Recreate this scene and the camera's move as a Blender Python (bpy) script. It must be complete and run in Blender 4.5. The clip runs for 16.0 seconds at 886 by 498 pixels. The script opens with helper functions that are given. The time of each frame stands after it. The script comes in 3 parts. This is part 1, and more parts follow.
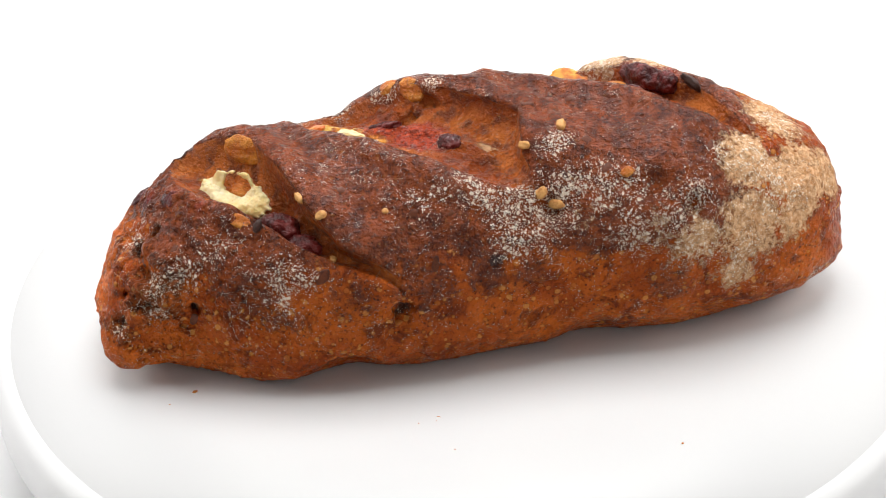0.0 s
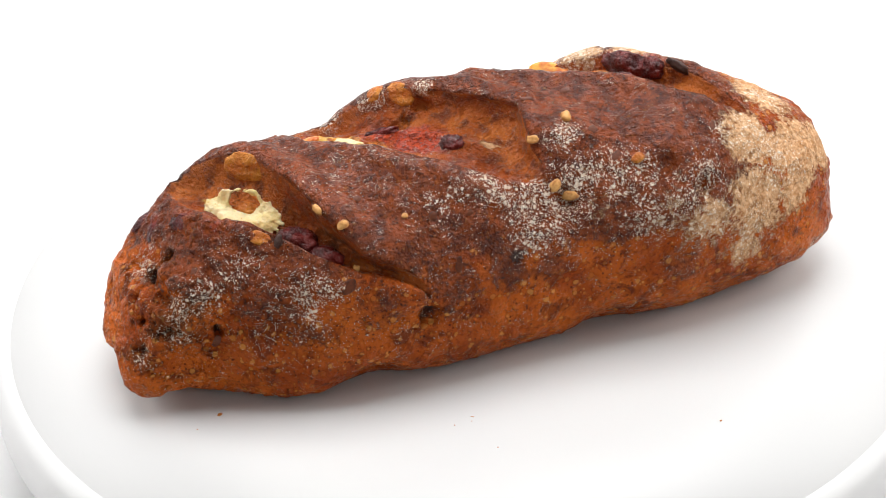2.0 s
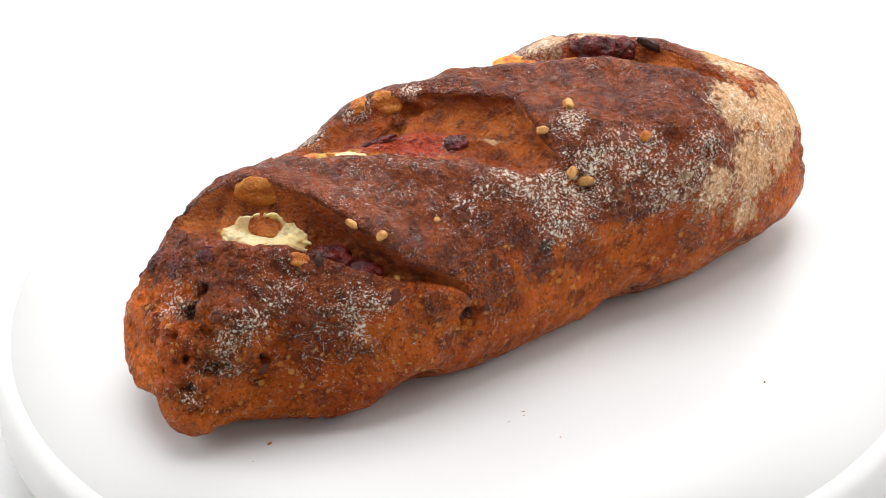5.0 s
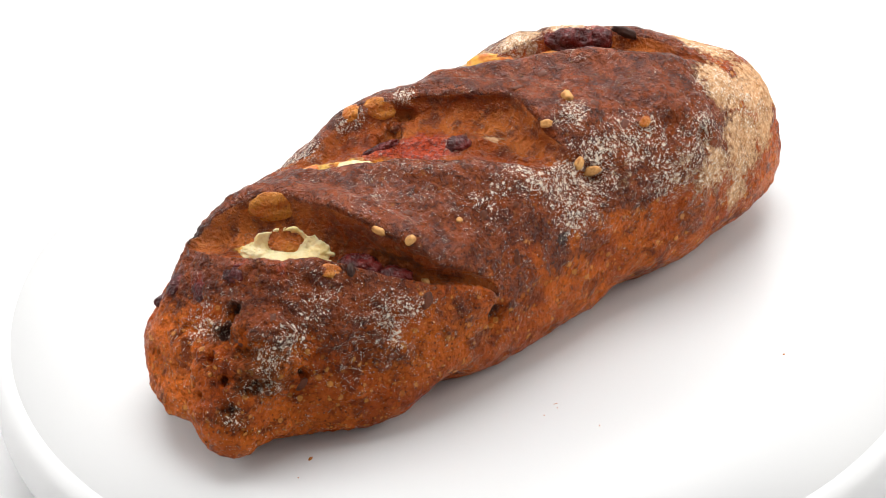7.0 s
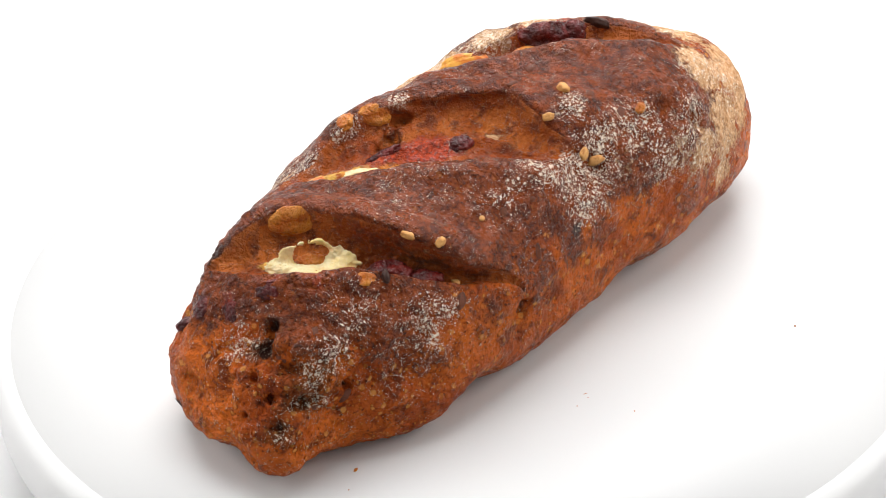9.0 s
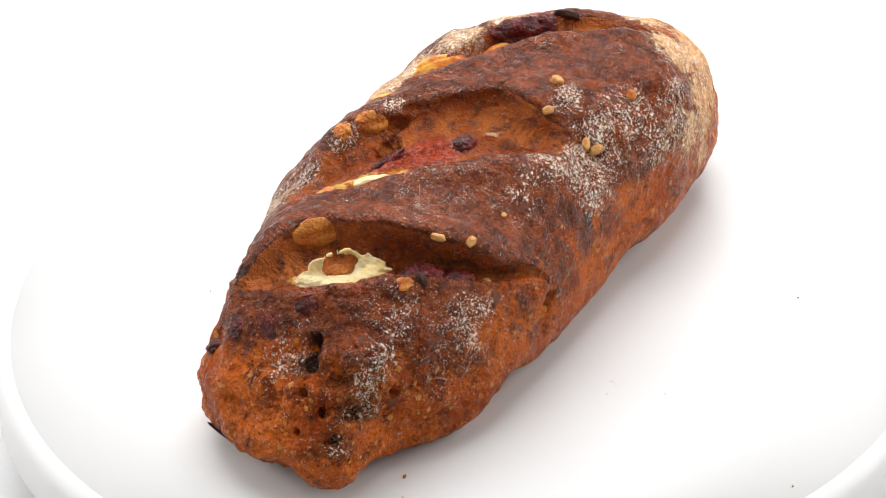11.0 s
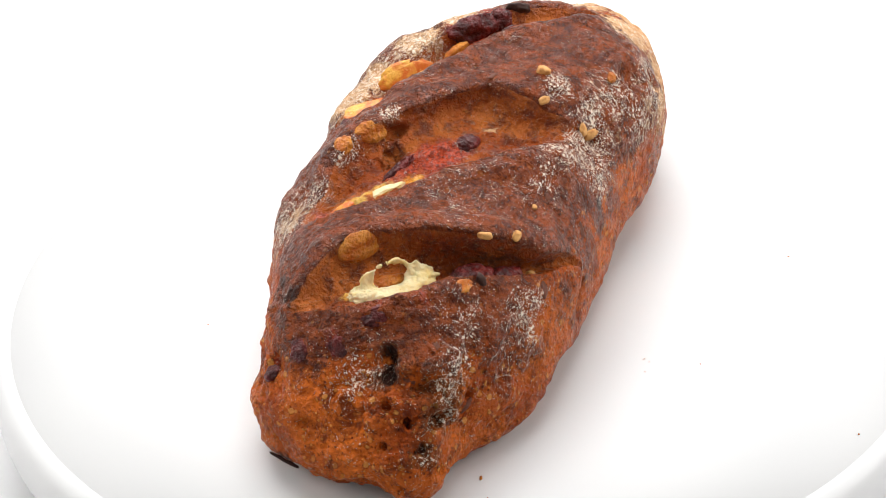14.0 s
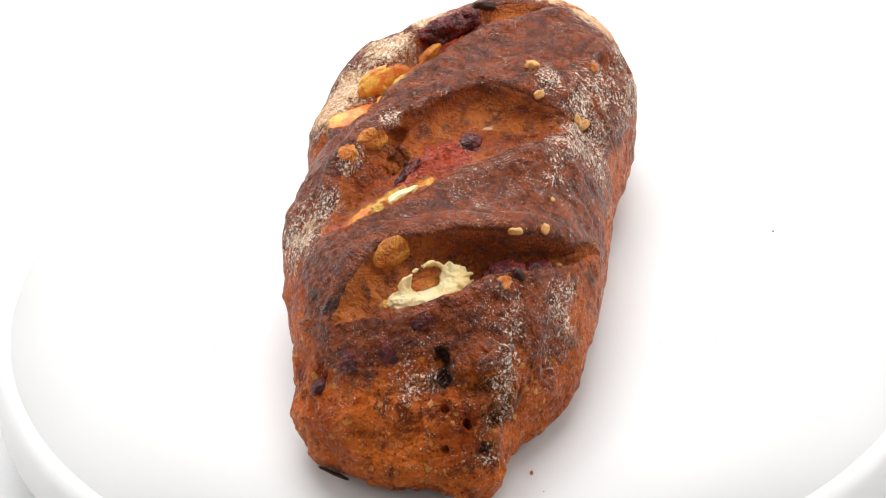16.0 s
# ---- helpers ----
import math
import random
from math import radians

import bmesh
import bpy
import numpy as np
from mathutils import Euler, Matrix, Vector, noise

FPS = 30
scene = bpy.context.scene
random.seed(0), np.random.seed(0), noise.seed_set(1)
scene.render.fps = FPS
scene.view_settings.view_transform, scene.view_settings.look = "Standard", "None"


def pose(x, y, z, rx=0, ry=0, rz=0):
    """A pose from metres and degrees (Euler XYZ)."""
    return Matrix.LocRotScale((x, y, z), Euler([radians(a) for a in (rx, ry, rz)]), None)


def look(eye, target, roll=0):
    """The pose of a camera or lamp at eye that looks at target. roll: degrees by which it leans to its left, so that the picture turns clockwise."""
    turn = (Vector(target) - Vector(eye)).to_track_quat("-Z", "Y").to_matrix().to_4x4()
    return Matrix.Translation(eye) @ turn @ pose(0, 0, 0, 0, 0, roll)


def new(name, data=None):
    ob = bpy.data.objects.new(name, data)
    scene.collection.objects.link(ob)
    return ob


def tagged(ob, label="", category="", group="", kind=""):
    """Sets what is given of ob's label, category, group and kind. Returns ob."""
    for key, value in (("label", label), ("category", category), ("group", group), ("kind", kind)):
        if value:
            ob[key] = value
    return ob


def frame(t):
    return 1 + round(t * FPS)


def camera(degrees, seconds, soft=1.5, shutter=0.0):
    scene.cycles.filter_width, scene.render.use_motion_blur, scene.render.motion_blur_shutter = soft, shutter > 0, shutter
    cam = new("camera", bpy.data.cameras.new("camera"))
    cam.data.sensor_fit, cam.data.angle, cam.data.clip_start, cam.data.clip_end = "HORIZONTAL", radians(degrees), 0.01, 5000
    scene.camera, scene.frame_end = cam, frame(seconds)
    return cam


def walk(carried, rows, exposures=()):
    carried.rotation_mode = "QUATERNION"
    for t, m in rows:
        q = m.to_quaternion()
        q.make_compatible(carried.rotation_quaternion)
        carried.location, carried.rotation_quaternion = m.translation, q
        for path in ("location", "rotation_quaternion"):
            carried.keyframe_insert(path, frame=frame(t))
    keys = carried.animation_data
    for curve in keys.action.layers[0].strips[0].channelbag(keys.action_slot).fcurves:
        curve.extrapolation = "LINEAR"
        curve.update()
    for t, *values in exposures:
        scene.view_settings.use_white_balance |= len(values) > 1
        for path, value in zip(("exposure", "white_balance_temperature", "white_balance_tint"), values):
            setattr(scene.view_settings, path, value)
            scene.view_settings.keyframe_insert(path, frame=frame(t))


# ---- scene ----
SPIN = 4.3904          # degrees a second, the turntable seen from above turns anticlockwise
cam = camera(17.99, 16.0, soft=0.4)
CAM = pose(0, -0.8, 0.5302, 57.372, 2.577, -1.0686)
walk(cam, [(0.0, CAM), (16.0, CAM)])

# ---- light: a white photo tent, lit from above and from both sides ----
world = bpy.data.worlds.new("tent_light")
scene.world = world
world.use_nodes = True
world.node_tree.nodes["Background"].inputs["Color"].default_value = (1.0, 0.995, 0.985, 1)
world.node_tree.nodes["Background"].inputs["Strength"].default_value = 0.15


def softbox(name, eye, target, w, h, power, color=(1, 1, 1)):
    data = bpy.data.lights.new(name, "AREA")
    data.shape, data.size, data.size_y, data.energy, data.color = "RECTANGLE", w, h, power, color
    ob = new(name, data)
    ob.matrix_world = look(eye, target)
    return ob


softbox("softbox_top", (0.0, 0.15, 0.9), (0, 0, 0), 0.8, 0.6, 6.8)
softbox("softbox_back", (0.0, 1.0, 0.72), (0, 0, 0.04), 1.2, 0.4, 8.0)
softbox("softbox_left", (-0.85, 0.1, 0.5), (0, 0, 0.03), 0.6, 0.5, 3.6, (1.0, 0.98, 0.95))
softbox("softbox_right", (0.85, 0.1, 0.5), (0, 0, 0.03), 0.6, 0.5, 4.2, (1.0, 0.98, 0.95))
softbox("softbox_front", (0.2, -1.25, 0.85), (0, 0, 0.03), 0.7, 0.5, 1.6, (1.0, 0.98, 0.95))
scene.view_settings.exposure = 0.28


# ---- materials ----
class Nodes:
    """A short way to write node materials."""

    def __init__(self, name):
        self.mat = bpy.data.materials.new(name)
        self.mat.use_nodes = True
        self.tree = self.mat.node_tree
        self.bsdf = self.tree.nodes["Principled BSDF"]
        self.coord = self.tree.nodes.new("ShaderNodeTexCoord").outputs["Object"]

    def put(self, socket, value):
        if isinstance(value, bpy.types.NodeSocket):
            self.tree.links.new(value, socket)
        elif isinstance(value, tuple) and len(value) == 3 and socket.type == "RGBA":
            socket.default_value = (*value, 1)
        else:
            socket.default_value = value

    def math(self, op, a, b=0.0, clamp=False):
        n = self.tree.nodes.new("ShaderNodeMath")
        n.operation, n.use_clamp = op, clamp
        self.put(n.inputs[0], a), self.put(n.inputs[1], b)
        return n.outputs[0]

    def mix(self, f, a, b):
        n = self.tree.nodes.new("ShaderNodeMix")
        n.data_type = "RGBA"
        self.put(n.inputs[0], f), self.put(n.inputs[6], a), self.put(n.inputs[7], b)
        return n.outputs[2]

    def step(self, v, lo, hi, to0=0.0, to1=1.0):
        n = self.tree.nodes.new("ShaderNodeMapRange")
        n.interpolation_type = "SMOOTHSTEP"
        for s, x in zip(n.inputs, (v, lo, hi, to0, to1)):
            self.put(s, x)
        return n.outputs[0]

    def noise(self, scale, detail=3.0, rough=0.55, warp=0.0, stretch=None):
        n = self.tree.nodes.new("ShaderNodeTexNoise")
        vec = self.coord
        if stretch:
            m = self.tree.nodes.new("ShaderNodeMapping")
            m.inputs["Scale"].default_value = stretch
            self.put(m.inputs["Vector"], vec)
            vec = m.outputs[0]
        self.put(n.inputs["Vector"], vec)
        for k, x in (("Scale", scale), ("Detail", detail), ("Roughness", rough), ("Distortion", warp)):
            n.inputs[k].default_value = x
        return n.outputs["Fac"]

    def cells(self, scale, random_=1.0):
        n = self.tree.nodes.new("ShaderNodeTexVoronoi")
        self.put(n.inputs["Vector"], self.coord)
        n.inputs["Scale"].default_value, n.inputs["Randomness"].default_value = scale, random_
        sep = self.tree.nodes.new("ShaderNodeSeparateColor")
        self.put(sep.inputs[0], n.outputs["Color"])
        return n.outputs["Distance"], sep.outputs[0], sep.outputs[1]

    def attr(self, name):
        n = self.tree.nodes.new("ShaderNodeAttribute")
        n.attribute_name = name
        return n.outputs["Fac"]

    def bump(self, height, distance, strength=1.0, normal=None):
        n = self.tree.nodes.new("ShaderNodeBump")
        n.inputs["Distance"].default_value, n.inputs["Strength"].default_value = distance, strength
        self.put(n.inputs["Height"], height)
        if normal:
            self.put(n.inputs["Normal"], normal)
        return n.outputs[0]

    def done(self, **values):
        for k, x in values.items():
            self.put(self.bsdf.inputs[k.replace("_", " ")], x)
        return self.mat


def crust_material():
    m = Nodes("bread_crust")
    big, mid, fine, grit = m.noise(45, 4), m.noise(190, 4, 0.6), m.noise(750, 3, 0.6), m.noise(2600, 2)
    streak = m.noise(150, 4, 0.65, 0.6, (1.0, 0.6, 1.5))
    inner, dark, flour, burnt_shade, cheese = (m.attr(a) for a in ("inner", "dark", "flour", "burnt_shade", "cheese"))
    pale, red, dull = m.attr("pale"), m.attr("red"), m.attr("dull")

    def around(v, k):
        return m.math("MULTIPLY", m.math("SUBTRACT", v, 0.5), k)

    def plus(*v):
        total = v[0]
        for x in v[1:]:
            total = m.math("ADD", total, x)
        return total

    # baked skin: orange-brown flanks, deep red-brown straps
    flank = m.mix(m.step(big, 0.35, 0.65), (0.34, 0.058, 0.0075), (0.58, 0.128, 0.016))
    flank = m.mix(m.math("MULTIPLY", m.step(m.noise(105, 4, 0.7, 0.8), 0.48, 0.66), 0.85), flank, (0.115, 0.017, 0.0035))
    flank = m.mix(m.math("MULTIPLY", m.step(fine, 0.52, 0.66), 0.6), flank, (0.15, 0.024, 0.004))
    strap = m.mix(m.step(streak, 0.36, 0.64), (0.085, 0.0140, 0.0030), (0.245, 0.048, 0.0090))
    strap = m.mix(m.math("MULTIPLY", m.step(fine, 0.54, 0.68), 0.75), strap, (0.030, 0.0062, 0.0022))
    strap = m.mix(m.math("MULTIPLY", m.step(fine, 0.46, 0.34), 0.45), strap, (0.2945, 0.0651, 0.0155))
    d = plus(dark, around(big, 0.8), around(mid, 0.7), around(fine, 0.3))
    dk = m.step(d, 0.30, 0.72)
    skin = m.mix(dk, flank, strap)
    # blisters, thickest on the flanks
    dist, rnd, rnd2 = m.cells(380)
    size = m.step(rnd, 0.25, 1.0, 0.04, 0.46)
    blister = m.math("MULTIPLY", m.step(m.math("SUBTRACT", size, m.math("ADD", dist, around(fine, 0.25))), -0.03, 0.12), m.step(dk, 0.98, 0.4, 0.0, 1.0))
    dist2, rnd3, rnd4 = m.cells(640)
    size2 = m.step(rnd3, 0.45, 1.0, 0.0, 0.42)
    blister2 = m.math("MULTIPLY", m.step(m.math("SUBTRACT", size2, dist2), 0.0, 0.08), m.step(dk, 1.0, 0.3, 0.25, 1.0))
    blisters = m.math("MAXIMUM", blister, blister2)
    ring = m.math("MULTIPLY", m.step(m.math("ABSOLUTE", m.math("SUBTRACT", size, dist)), 0.07, 0.0), m.step(dk, 0.9, 0.4))
    skin = m.mix(m.math("MULTIPLY", ring, 0.45), skin, (0.10, 0.016, 0.003))
    pd, pa, pb = m.cells(820)
    pore = m.math("MULTIPLY", m.step(m.math("SUBTRACT", m.step(pa, 0.6, 1.0, 0.0, 0.42), pd), 0.0, 0.1), m.step(blisters, 0.5, 0.0))
    skin = m.mix(m.math("MULTIPLY", pore, 0.7), skin, (0.035, 0.008, 0.003))
    skin = m.mix(m.math("MULTIPLY", blisters, m.step(rnd2, 0.0, 1.0, 0.15, 0.7)), skin, m.mix(rnd2, (0.62, 0.18, 0.030), (0.74, 0.34, 0.085)))
    # dull, sooty skin of the front end
    du = m.step(plus(dull, around(mid, 0.9), around(fine, 0.6)), 0.35, 0.8)
    skin = m.mix(m.math("MULTIPLY", du, 0.72), skin, m.mix(m.step(fine, 0.4, 0.62), (0.1318, 0.04495, 0.0155), (0.0403, 0.0155, 0.006975)))
    # scorched spots, and shade painted dark into holes and the first cut
    bt = m.step(plus(burnt_shade, around(mid, 0.8), around(fine, 0.4)), 0.45, 0.80)
    skin = m.mix(m.math("MULTIPLY", bt, 0.88), skin, (0.0279, 0.01085, 0.00775))
    # torn inside of the cuts
    crumb = m.mix(m.step(big, 0.4, 0.62), (0.30, 0.056, 0.010), (0.50, 0.140, 0.030))
    crumb = m.mix(m.math("MULTIPLY", m.step(mid, 0.46, 0.66), 0.85), crumb, (0.120, 0.019, 0.005))
    crumb = m.mix(m.math("MULTIPLY", m.step(fine, 0.58, 0.72), 0.5), crumb, (0.62, 0.2635, 0.08525))
    inn = m.step(plus(inner, around(mid, 0.5)), 0.38, 0.62)
    skin = m.mix(inn, skin, crumb)
    ch = m.step(plus(cheese, around(mid, 0.8), around(fine, 0.4)), 0.4, 0.62)
    skin = m.mix(ch, skin, m.mix(m.step(mid, 0.35, 0.65), (0.70, 0.24, 0.020), (0.80, 0.50, 0.11)))
    rd = m.step(plus(red, around(mid, 1.6), around(fine, 0.8)), 0.40, 0.95)
    skin = m.mix(m.math("MULTIPLY", rd, 0.8), skin, m.mix(m.step(fine, 0.4, 0.6), (0.558, 0.06975, 0.0248), (0.186, 0.0155, 0.01085)))
    # pale, dusty dough skin at the far end, with hairline cracks
    pl = m.step(plus(pale, around(mid, 1.0), around(fine, 0.8), around(grit, 0.5)), 0.42, 0.66)
    dough = m.mix(m.step(fine, 0.32, 0.68), (0.56, 0.29, 0.13), (0.82, 0.54, 0.32))
    dough = m.mix(m.math("MULTIPLY", m.step(mid, 0.5, 0.72), 0.6), dough, (0.40, 0.17, 0.06))
    crack = m.step(m.math("ABSOLUTE", around(m.noise(130, 4, 0.65, 1.2), 1.0)), 0.016, 0.0)
    dough = m.mix(m.math("MULTIPLY", crack, 0.55), dough, (0.20, 0.075, 0.025))
    skin = m.mix(m.math("MULTIPLY", pl, 0.9), skin, dough)
    # flour: clots, grains and dust
    dense = plus(m.math("MULTIPLY", flour, 1.28), around(m.noise(95, 3, 0.6), 0.9), around(mid, 1.0), around(fine, 0.5))
    white = None
    for scale, lo, gain, r0, r1 in ((800, 0.46, 1.15, 0.16, 0.58), (1600, 0.26, 1.0, 0.16, 0.60), (3000, 0.0, 0.60, 0.16, 0.55)):
        gd, ga, gb = m.cells(scale)
        on = m.math("LESS_THAN", ga, m.math("MULTIPLY", m.math("SUBTRACT", dense, lo), gain))
        spot = m.step(m.math("SUBTRACT", m.step(gb, 0.0, 1.0, r0, r1), m.math("ADD", gd, around(grit, 0.7))), -0.03, 0.09)
        layer = m.math("MULTIPLY", on, spot)
        white = layer if white is None else m.math("MAXIMUM", white, layer)
    white = m.math("MULTIPLY", white, m.step(m.math("MULTIPLY", inn, m.step(flour, 0.7, 0.3)), 0.0, 1.0, 0.92, 0.3))
    skin = m.mix(white, skin, m.mix(m.step(fine, 0.35, 0.65), (0.80, 0.64, 0.49), (0.92, 0.82, 0.70)))
    dry = m.math("MAXIMUM", m.math("MAXIMUM", white, m.math("MULTIPLY", pl, 0.9)), m.math("MULTIPLY", du, 0.35))
    rough = m.math("ADD", m.step(mid, 0.3, 0.7, 0.18, 0.36), m.math("MULTIPLY", dry, 0.4), True)
    # relief in millimetres
    leather = m.math("ABSOLUTE", around(m.noise(270, 3, 0.6, 0.8), 2.0))
    relief = plus(m.math("MULTIPLY", mid, 0.55), m.math("MULTIPLY", leather, m.step(dk, 0.0, 1.0, 0.25, 0.6)), m.math("MULTIPLY", fine, m.step(inn, 0.0, 1.0, 0.60, 0.75)),
                  m.math("MULTIPLY", grit, m.step(m.math("MAXIMUM", du, inn), 0.0, 1.0, 0.10, 0.16)), m.math("MULTIPLY", blisters, 0.14), m.math("MULTIPLY", pore, -0.16), m.math("MULTIPLY", white, 0.12),
                  m.math("MULTIPLY", m.math("MULTIPLY", crack, pl), -0.25))
    relief = m.math("MULTIPLY", relief, m.step(pl, 0.0, 1.0, 1.0, 0.6))
    gloss = m.math("MULTIPLY", m.step(m.math("MAXIMUM", dk, m.math("MULTIPLY", inn, 0.8)), 0.2, 1.0, 0.12, 0.24), m.step(dry, 0.0, 0.7, 1.0, 0.2))
    return m.done(Base_Color=skin, Roughness=rough, Normal=m.bump(relief, 0.0023), Specular_IOR_Level=gloss)


def berry_material():
    m = Nodes("dried_cranberry")
    a, b = m.noise(220, 3), m.noise(900, 3)
    col = m.mix(m.step(a, 0.35, 0.7), (0.040, 0.005, 0.005), (0.14, 0.013, 0.010))
    col = m.mix(m.step(b, 0.62, 0.8), col, (0.22, 0.05, 0.03))
    return m.done(Base_Color=col, Specular_IOR_Level=0.3, Roughness=m.step(b, 0.3, 0.7, 0.15, 0.38), Normal=m.bump(m.math("ADD", a, m.math("MULTIPLY", b, 0.25)), 0.0022))


def nut_material():
    m = Nodes("roasted_walnut")
    a, b = m.noise(160, 3), m.noise(800, 3)
    col = m.mix(m.step(a, 0.35, 0.65), (0.46, 0.115, 0.014), (0.66, 0.26, 0.042))
    col = m.mix(m.step(b, 0.55, 0.8), col, (0.22, 0.050, 0.012))
    return m.done(Base_Color=col, Specular_IOR_Level=0.3, Roughness=m.step(b, 0.3, 0.7, 0.22, 0.4), Normal=m.bump(m.math("ADD", a, b), 0.0013))


def seed_material(name, light, shade):
    m = Nodes(name)
    a = m.noise(700, 3, 0.6, 0.5)
    col = m.mix(m.step(a, 0.4, 0.72), light, shade)
    return m.done(Base_Color=col, Roughness=0.45, Specular_IOR_Level=0.25, Normal=m.bump(a, 0.0003))


def cheese_material():
    m = Nodes("melted_cheese")
    a, b = m.noise(140, 3), m.noise(800, 3)
    col = m.mix(m.step(a, 0.35, 0.7), (0.80, 0.68, 0.40), (0.76, 0.56, 0.22))
    col = m.mix(m.step(b, 0.6, 0.85), col, (0.86, 0.79, 0.55))
    return m.done(Base_Color=col, Roughness=m.step(b, 0.3, 0.7, 0.3, 0.55), Normal=m.bump(m.math("ADD", a, m.math("MULTIPLY", b, 0.5)), 0.0009),
                  Subsurface_Weight=0.25, Subsurface_Scale=0.004, Subsurface_Radius=(1.0, 0.6, 0.3))


def toasted_material():
    m = Nodes("toasted_cheese")
    a, b = m.noise(130, 3, 0.6, 0.5), m.noise(800, 3)
    col = m.mix(m.step(a, 0.40, 0.58), (0.62, 0.14, 0.014), (0.78, 0.40, 0.055))
    col = m.mix(m.step(b, 0.58, 0.8), col, (0.80, 0.52, 0.14))
    return m.done(Base_Color=col, Roughness=m.step(b, 0.3, 0.7, 0.28, 0.5), Normal=m.bump(m.math("ADD", a, m.math("MULTIPLY", b, 0.4)), 0.0008))


def enamel_material():
    m = Nodes("white_acrylic")
    a, b = m.noise(9, 2), m.noise(600, 2)
    col = m.mix(m.step(a, 0.3, 0.7), (0.69, 0.69, 0.695), (0.71, 0.71, 0.71))
    return m.done(Base_Color=col, Roughness=m.step(a, 0.3, 0.7, 0.38, 0.46), Normal=m.bump(b, 0.00001), Specular_IOR_Level=0.35)


def sheet_material():
    m = Nodes("white_backdrop_sheet")
    a, b = m.noise(5, 3), m.noise(900, 2)
    col = m.mix(m.step(a, 0.3, 0.7), (0.78, 0.78, 0.785), (0.80, 0.80, 0.80))
    return m.done(Base_Color=col, Roughness=0.7, Normal=m.bump(b, 0.0001))


CRUST, BERRY, NUT, CHEESE = crust_material(), berry_material(), nut_material(), cheese_material()
TOASTED = toasted_material()
GRAIN = seed_material("pale_cracked_grain", (0.68, 0.36, 0.12), (0.44, 0.17, 0.045))
FLAX = seed_material("brown_flat_seed", (0.12, 0.029, 0.009), (0.055, 0.013, 0.005))
CHAR = seed_material("scorched_flake", (0.05, 0.02, 0.014), (0.02, 0.009, 0.007))
ENAMEL, SHEET = enamel_material(), sheet_material()


# ---- helpers for meshes ----
def smooth_mesh(name, verts, faces):
    me = bpy.data.meshes.new(name)
    me.from_pydata(verts, [], faces)
    me.polygons.foreach_set("use_smooth", [True] * len(me.polygons))
    me.update()
    return me


def part(name, me, material, parent, label="", m=None):
    ob = new(name, me)
    if not me.materials:
        me.materials.append(material)
    ob.parent = parent
    if m is not None:
        ob.matrix_basis = m
    if label:
        ob["label"] = label
    return ob


def lathe(name, profile, n=160):
    """A turned mesh from (radius, height) pairs, from the axis outwards and back to it."""
    verts, faces = [], []
    for r, z in profile:
        for k in range(n):
            a = 2 * math.pi * k / n
            verts.append((r * math.cos(a), r * math.sin(a), z))
    for i in range(len(profile) - 1):
        for k in range(n):
            k2 = (k + 1) % n
            faces.append((i * n + k, i * n + k2, (i + 1) * n + k2, (i + 1) * n + k))
    me = smooth_mesh(name, verts, faces)
    bm = bmesh.new()
    bm.from_mesh(me)
    bmesh.ops.remove_doubles(bm, verts=bm.verts, dist=1e-6)
    bmesh.ops.recalc_face_normals(bm, faces=bm.faces)
    bm.to_mesh(me)
    bm.free()
    return me


# ---- the tent's floor sheet, which sweeps up behind the turntable ----
def backdrop_sheet():
    verts, faces = [], []
    prof = [(-2.2 + 0.2 * i, -0.045) for i in range(16)]
    prof += [(0.9 + 0.6 * math.sin(a), -0.045 + 0.6 * (1 - math.cos(a))) for a in (radians(x) for x in range(0, 91, 6))]
    prof += [(1.5, 0.7 + 0.2 * i) for i in range(5)]
    for y, z in prof:
        verts += [(-2.2 + 0.4 * i, y, z) for i in range(12)]
    for j in range(len(prof) - 1):
        faces += [(j * 12 + i, j * 12 + i + 1, j * 12 + i + 13, j * 12 + i + 12) for i in range(11)]
    ob = new("backdrop", smooth_mesh("backdrop", verts, faces))
    ob.data.materials.append(SHEET)
    return tagged(ob, "seamless white backdrop sheet under the turntable", "backdrop", kind="structure")


def make_turntable():
    root = new("turntable")
    top = [(0.0, 0.0), (0.05, 0.0), (0.10, 0.0), (0.1566, 0.0)]
    rim = [(0.1570 + 0.0068 * math.sin(radians(a)), -0.0073 + 0.0068 * math.cos(radians(a))) for a in range(0, 91, 10)]
    under = [(0.1638, -0.018), (0.162, -0.0195), (0.0, -0.0195)]
    part("platter", lathe("platter", top + [(0.1567, -0.0005)] + rim + under), ENAMEL, root)
    part("base", lathe("base", [(0.0, -0.020), (0.12, -0.020), (0.124, -0.022), (0.126, -0.044), (0.0, -0.045)]), ENAMEL, root)
    return tagged(root, "round white glossy turntable carrying the loaf", "turntable")


BACKDROP = backdrop_sheet()
TURNTABLE = make_turntable()


# ---- the loaf ----
def spline(s, v):
    """Catmull-Rom through evenly spaced values from -1 to 1."""
    v = np.array(v)
    k = len(v)
    x = (s + 1) / 2 * (k - 1)
    i = np.clip(np.floor(x).astype(int), 0, k - 2)
    f = x - i
    e = np.concatenate([[2 * v[0] - v[1]], v, [2 * v[-1] - v[-2]]])
    a, b, c, d = e[i], e[i + 1], e[i + 2], e[i + 3]
    return 0.5 * (2 * b + (c - a) * f + (2 * a - 5 * b + 4 * c - d) * f * f + (3 * b - a - 3 * c + d) * f ** 3)


def sstep(x, lo, hi):
    t = np.clip((x - lo) / (hi - lo), 0, 1)
    return t * t * (3 - 2 * t)


